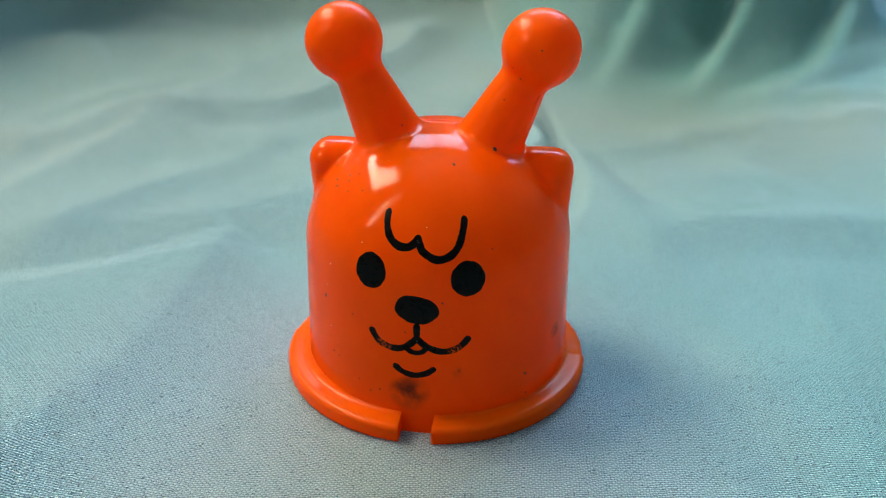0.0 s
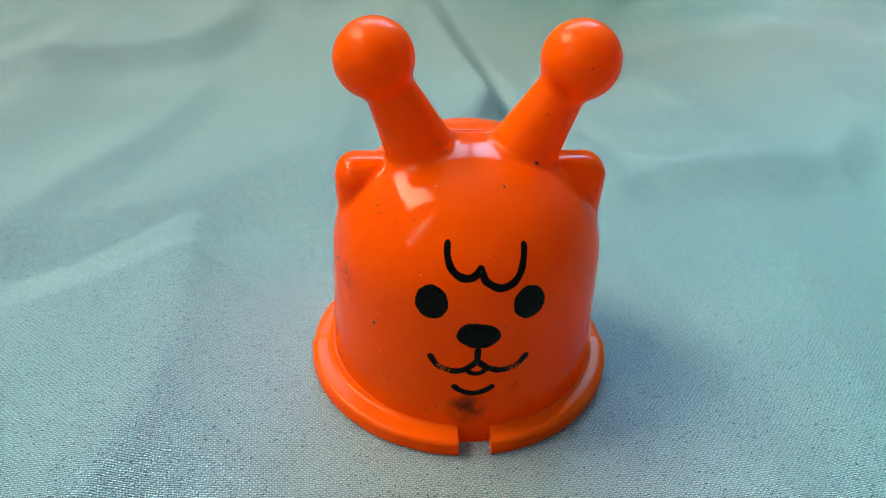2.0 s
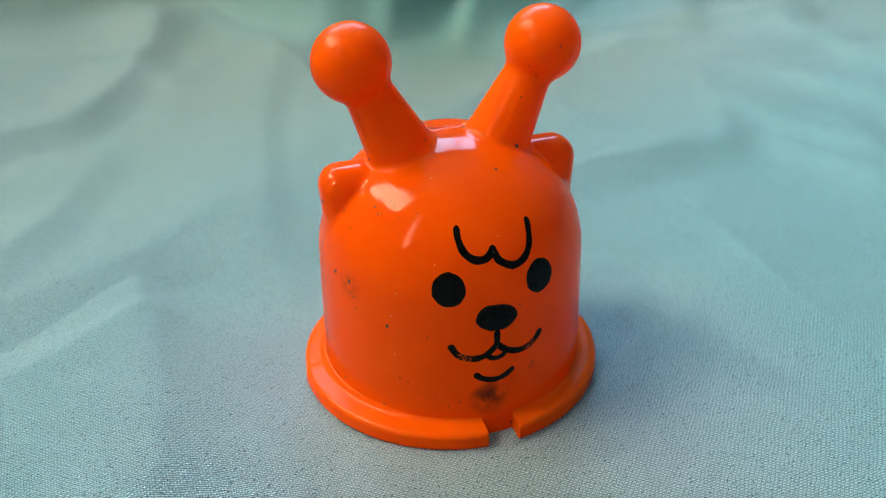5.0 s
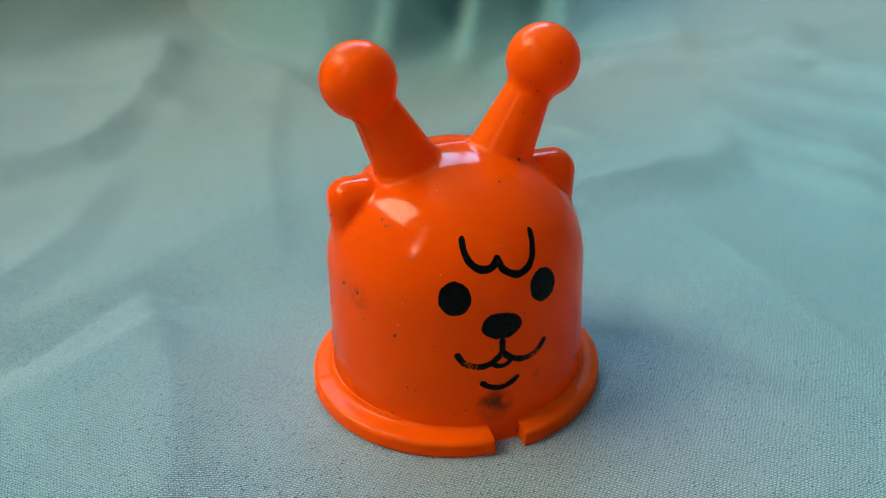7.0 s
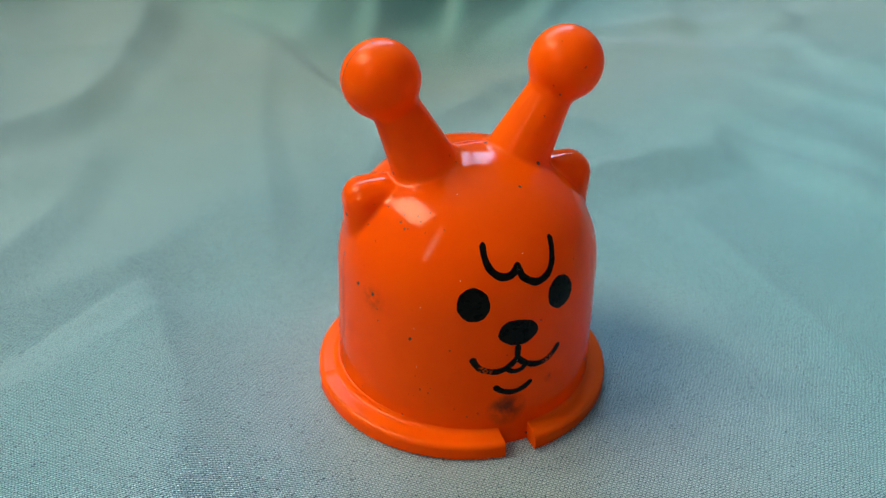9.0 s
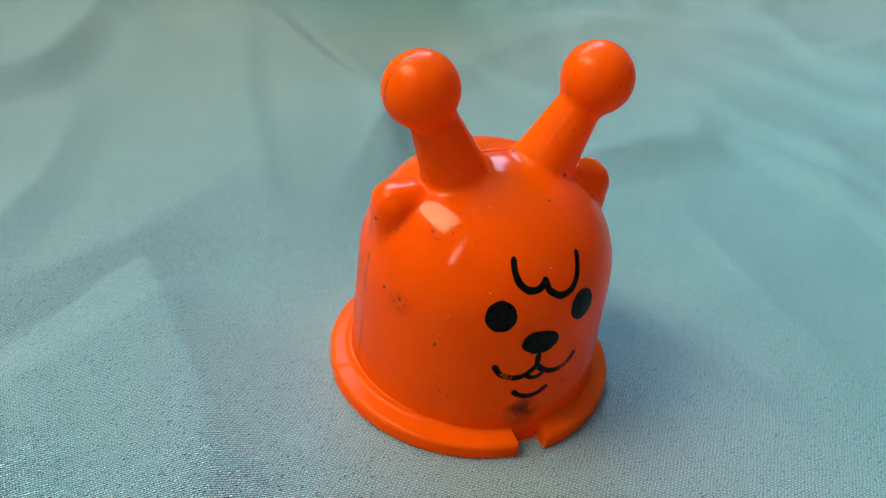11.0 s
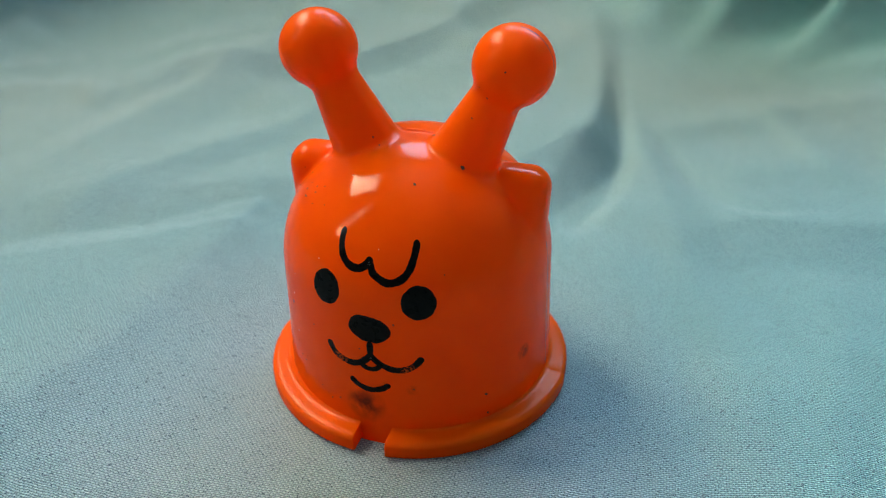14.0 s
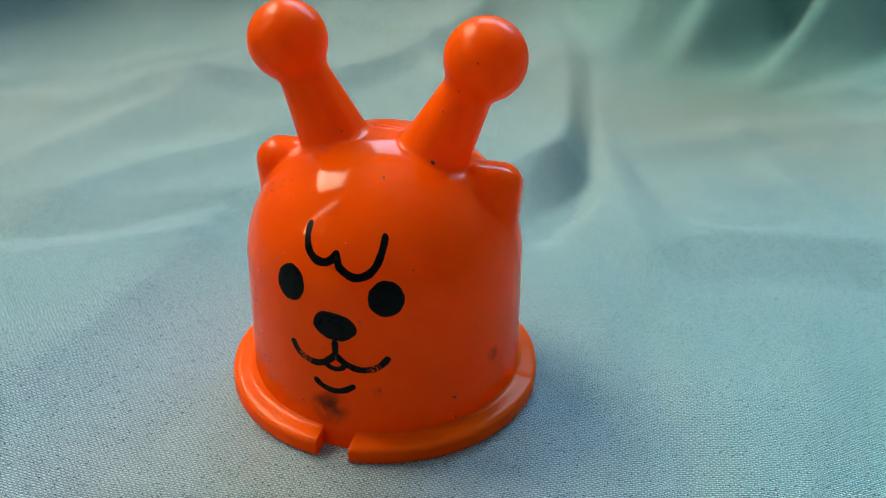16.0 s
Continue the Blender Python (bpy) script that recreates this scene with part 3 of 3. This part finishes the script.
def on_skin(az, z, lift, fn=sd_toy):
    """Places on the wall of the toy, from degrees round it (0 in front, plus to its left) and millimetres up, lifted off it a little."""
    az, z = np.radians(np.asarray(az, float)), np.asarray(z, float)
    r = np.full(az.shape, 19.0)
    for _ in range(40):
        r = r - 0.8 * fn(np.sin(az) * r, -np.cos(az) * r, z)
    p = np.stack([np.sin(az) * r, -np.cos(az) * r, z], -1)
    flat = p.reshape(-1, 3)
    n = slope(fn, flat)
    return (flat + n * lift).reshape(p.shape), n.reshape(p.shape)


def glide(pts, count):
    """A smooth line through a few points."""
    p = np.array([pts[0], *pts, pts[-1]], float)
    out = []
    for t in np.linspace(0, len(pts) - 1.0001, count):
        k, h = int(t), t - int(t)
        a, b, c, d = p[k:k + 4]
        out.append(0.5 * (2 * b + (c - a) * h + (2 * a - 5 * b + 4 * c - d) * h * h + (3 * b - a - 3 * c + d) * h ** 3))
    return np.array(out)


MM = math.radians(1) * 18.3   # millimetres along the wall for each degree


def grid_mesh(name, az, z, material, closed=False, lift=0.035, label=""):
    """A thin printed patch that lies on the wall, from a net of places (rows by columns)."""
    p, n = on_skin(az, z, lift)
    rows, cols = az.shape
    i = np.arange(rows * cols).reshape(rows, cols)
    if closed:
        i = np.concatenate([i, i[:, :1]], 1)
    q = np.stack([i[:-1, :-1], i[:-1, 1:], i[1:, 1:], i[1:, :-1]], -1).reshape(-1, 4)
    p, n = p.reshape(-1, 3), n.reshape(-1, 3)
    a, b, c = (p[q[len(q) // 2, k]] for k in (0, 1, 2))
    if np.cross(b - a, c - a) @ n[q[len(q) // 2, 0]] < 0:
        q = q[:, ::-1]
    return mesh_part(name, p, n, q, material, toy, label)


def stroke(name, pts, width, label="", seed=1):
    """A brush line with round ends and a slightly uneven width; pts in degrees and millimetres."""
    line = glide(pts, 24 * len(pts))
    flat = line * (MM, 1)
    way = np.gradient(flat, axis=0)
    way /= np.maximum(np.linalg.norm(way, axis=1, keepdims=True), 1e-9)
    run = np.r_[0, np.cumsum(np.linalg.norm(np.diff(flat, axis=0), axis=1))]
    rng = np.random.RandomState(seed)
    uneven = 1 + 0.05 * np.sin(run * 3.1 + rng.uniform(0, 6)) + 0.02 * np.sin(run * 9.0 + rng.uniform(0, 6))
    half = width / 2 * uneven * np.sqrt(np.clip(np.minimum(run, run[-1] - run) / (width / 2), 0, 1) * (2 - np.clip(np.minimum(run, run[-1] - run) / (width / 2), 0, 1)) + 1e-4)
    across = np.stack([-way[:, 1], way[:, 0]], -1)
    net = flat[None] + np.linspace(-1, 1, 5)[:, None, None] * (across * half[:, None])[None]
    return grid_mesh(name, net[..., 0] / MM, net[..., 1], BLACK, label=label)


def blot(name, centre, outline, label="", seed=1):
    """A filled printed spot; the outline gives its reach (mm) at even steps round it."""
    a = np.linspace(0, 2 * np.pi, 96, endpoint=False)
    reach = glide(np.array([(v, 0) for v in (*outline, outline[0])]), 97)[:96, 0]
    rng = np.random.RandomState(seed)
    reach = reach * (1 + 0.012 * np.sin(a * 7 + rng.uniform(0, 6)) + 0.007 * np.sin(a * 13 + rng.uniform(0, 6)))
    share = np.array([0.001, 0.3, 0.55, 0.8, 1.0])[:, None]
    return grid_mesh(name, centre[0] + share * reach * np.cos(a) / MM, centre[1] + share * reach * np.sin(a), BLACK, True, label=label)


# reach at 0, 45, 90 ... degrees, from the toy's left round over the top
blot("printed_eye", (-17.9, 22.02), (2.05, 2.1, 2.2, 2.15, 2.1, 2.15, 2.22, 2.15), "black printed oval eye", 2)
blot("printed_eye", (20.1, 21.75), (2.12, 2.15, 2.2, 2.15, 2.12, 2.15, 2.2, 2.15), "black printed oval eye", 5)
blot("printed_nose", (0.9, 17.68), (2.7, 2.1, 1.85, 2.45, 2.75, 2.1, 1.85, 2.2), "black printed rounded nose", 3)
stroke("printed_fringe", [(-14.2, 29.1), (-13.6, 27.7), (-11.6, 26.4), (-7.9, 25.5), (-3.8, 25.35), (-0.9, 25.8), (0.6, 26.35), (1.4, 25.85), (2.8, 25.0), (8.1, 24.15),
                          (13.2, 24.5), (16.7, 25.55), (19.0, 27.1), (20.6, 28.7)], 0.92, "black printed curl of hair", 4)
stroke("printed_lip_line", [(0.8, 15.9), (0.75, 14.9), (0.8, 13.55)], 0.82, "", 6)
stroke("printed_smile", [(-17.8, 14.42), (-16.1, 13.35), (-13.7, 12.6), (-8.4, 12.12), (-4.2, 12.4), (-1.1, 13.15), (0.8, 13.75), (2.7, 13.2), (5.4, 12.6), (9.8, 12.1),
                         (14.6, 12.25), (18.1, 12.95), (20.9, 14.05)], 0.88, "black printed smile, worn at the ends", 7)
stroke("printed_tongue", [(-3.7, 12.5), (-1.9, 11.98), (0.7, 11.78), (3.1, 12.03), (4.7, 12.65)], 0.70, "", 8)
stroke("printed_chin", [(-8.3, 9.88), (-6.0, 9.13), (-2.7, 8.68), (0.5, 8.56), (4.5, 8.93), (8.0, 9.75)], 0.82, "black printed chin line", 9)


def seam(places, width, label):
    """Thin parting line along some places on the skin: dirt plus painted crevice shade."""
    line = glide(places, 10 * len(places))
    for _ in range(12):
        line = line - 0.7 * slope(sd_toy, line) * sd_toy(*line.T)[:, None]
    n = slope(sd_toy, line)
    way = np.gradient(line, axis=0)
    across = np.cross(n, way)
    across /= np.maximum(np.linalg.norm(across, axis=1, keepdims=True), 1e-9)
    uneven = 0.65 + 0.35 * np.sin(np.arange(len(line)) * 0.9) * np.sin(np.arange(len(line)) * 0.37)
    net = np.concatenate([line + n * 0.02 + k * across * (width / 2 * uneven)[:, None] for k in (-1, 1)])
    m = len(line)
    i = np.arange(m - 1)
    q = np.stack([i, i + 1, i + m + 1, i + m], -1)
    if np.cross(net[1] - net[0], net[m] - net[0]) @ n[0] < 0:
        q = q[:, ::-1]
    mesh_part("parting_line", net, np.concatenate([n, n]), q, SEAM, toy, label)


for side, ball, root in ((-1, BALLS[0], ROOTS[0]), (1, BALLS[1], ROOTS[1])):
    seam([(side * 18.0, -0.7, z) for z in (3.2, 8.0, 13.0, 18.0, 23.0)], 0.30, "dark hairline along the wall")
    seam([(ball[0] + side * 4.9 * math.cos(a), ball[1] - 0.6, ball[2] + 4.9 * math.sin(a)) for a in (-0.55, -0.2, 0.2, 0.6, 1.0, 1.4)], 0.2, "dark hairline round the ball")
    seam([(root[0] + (ball[0] - root[0]) * h + side * (3.9 - 1.5 * h), -0.9, root[2] + (ball[2] - root[2]) * h - 1.6) for h in (0.28, 0.4, 0.52, 0.62)], 0.18, "dark hairline down the stalk")


# dirt specks: degrees round the wall, height and size in millimetres
SPECKS = [(-43.0, 16.02, 0.30), (-71.7, 20.6, 0.36), (-61.9, 20.4, 0.34), (-34.8, 8.25, 0.14), (-46.0, 3.6, 0.16), (46.8, 3.4, 0.20),
          (20.2, 33.15, 0.24), (-76.2, 27.9, 0.13), (-53.6, 29.2, 0.18), (-42.2, 29.4, 0.10), (30.5, 24.9, 0.11), (10.4, 18.75, 0.16), (-51.8, 29.3, 0.12),
          (-26.5, 15.35, 0.12), (-57.0, 30.4, 0.10), (-49.0, 30.7, 0.12), (-59.3, 18.5, 0.16), (-24.0, 6.2, 0.10), (17.1, 9.2, 0.13),
          (-57.2, 29.7, 0.20), (-46.3, 30.3, 0.14), (-42.7, 31.2, 0.11), (-32.9, 30.0, 0.11), (-66.8, 26.8, 0.13), (-70.3, 30.4, 0.12), (-58.9, 16.8, 0.13),
          (-14.4, 5.6, 0.15), (-18.6, 5.0, 0.12), (-3.7, 14.5, 0.12), (46.0, 6.5, 0.26), (-68.9, 4.5, 0.13)]
# pale dust grains in the same terms
GRAINS = [(-41.3, 17.7, 0.09), (-38.8, 21.0, 0.08), (-23.4, 25.0, 0.08), (-40.0, 12.0, 0.07), (-29.0, 33.0, 0.08), (4.0, 27.6, 0.07)]


def build_specks():
    bm = bmesh.new()
    bmesh.ops.create_icosphere(bm, subdivisions=1, radius=1.0)
    rng = random.Random(4)
    for v in bm.verts:
        v.co *= rng.uniform(0.75, 1.2)
    me = bpy.data.meshes.new("dirt_speck")
    bm.to_mesh(me)
    bm.free()
    me.materials.append(DIRT)
    pale = me.copy()
    pale.name = "dust_grain"
    pale.materials[0] = DUST
    places = []
    for az, z, size in SPECKS + GRAINS:
        p, n = on_skin([az], [z], 0.0)
        places.append((p[0], n[0], size))
    # on the balls, stalks, ledge and one ear; the one by the slot marks a pit
    for x, y, z, size in ((13.2, -6.0, 46.6, 0.15), (10.4, -4.6, 42.4, 0.15), (9.0, -4.6, 43.6, 0.12), (8.6, -4.6, 40.2, 0.13), (8.2, -5.4, 34.2, 0.34), (-18.2, -1.4, 28.4, 0.36),
                          (2.2, 0.6, 36.3, 0.28), (2.9, -21.5, 0.95, 0.42), (-3.0, -4.0, 35.6, 0.12), (-10.8, -1.0, 33.2, 0.30), (-4.0, -3.6, 36.0, 0.15)):
        q = np.array([[x, y, z]])
        for _ in range(20):
            q = q - 0.7 * slope(sd_toy, q) * sd_toy(*q.T)[:, None]
        places.append((q[0], slope(sd_toy, q)[0], size))
    for k, (p, n, size) in enumerate(places):
        grain = len(SPECKS) <= k < len(SPECKS) + len(GRAINS)
        ob = new("dust_grain" if grain else "dirt_speck", pale if grain else me)
        ob.parent = toy
        turn = Vector(n).to_track_quat("Z", "Y").to_matrix().to_4x4()
        ob.matrix_basis = Matrix.Translation(Vector(p) * 0.001) @ turn @ pose(0, 0, 0, 0, 0, rng.uniform(0, 360)) @ Matrix.Diagonal((size * 0.0011, size * 0.0008, 0.00005, 1))


build_specks()
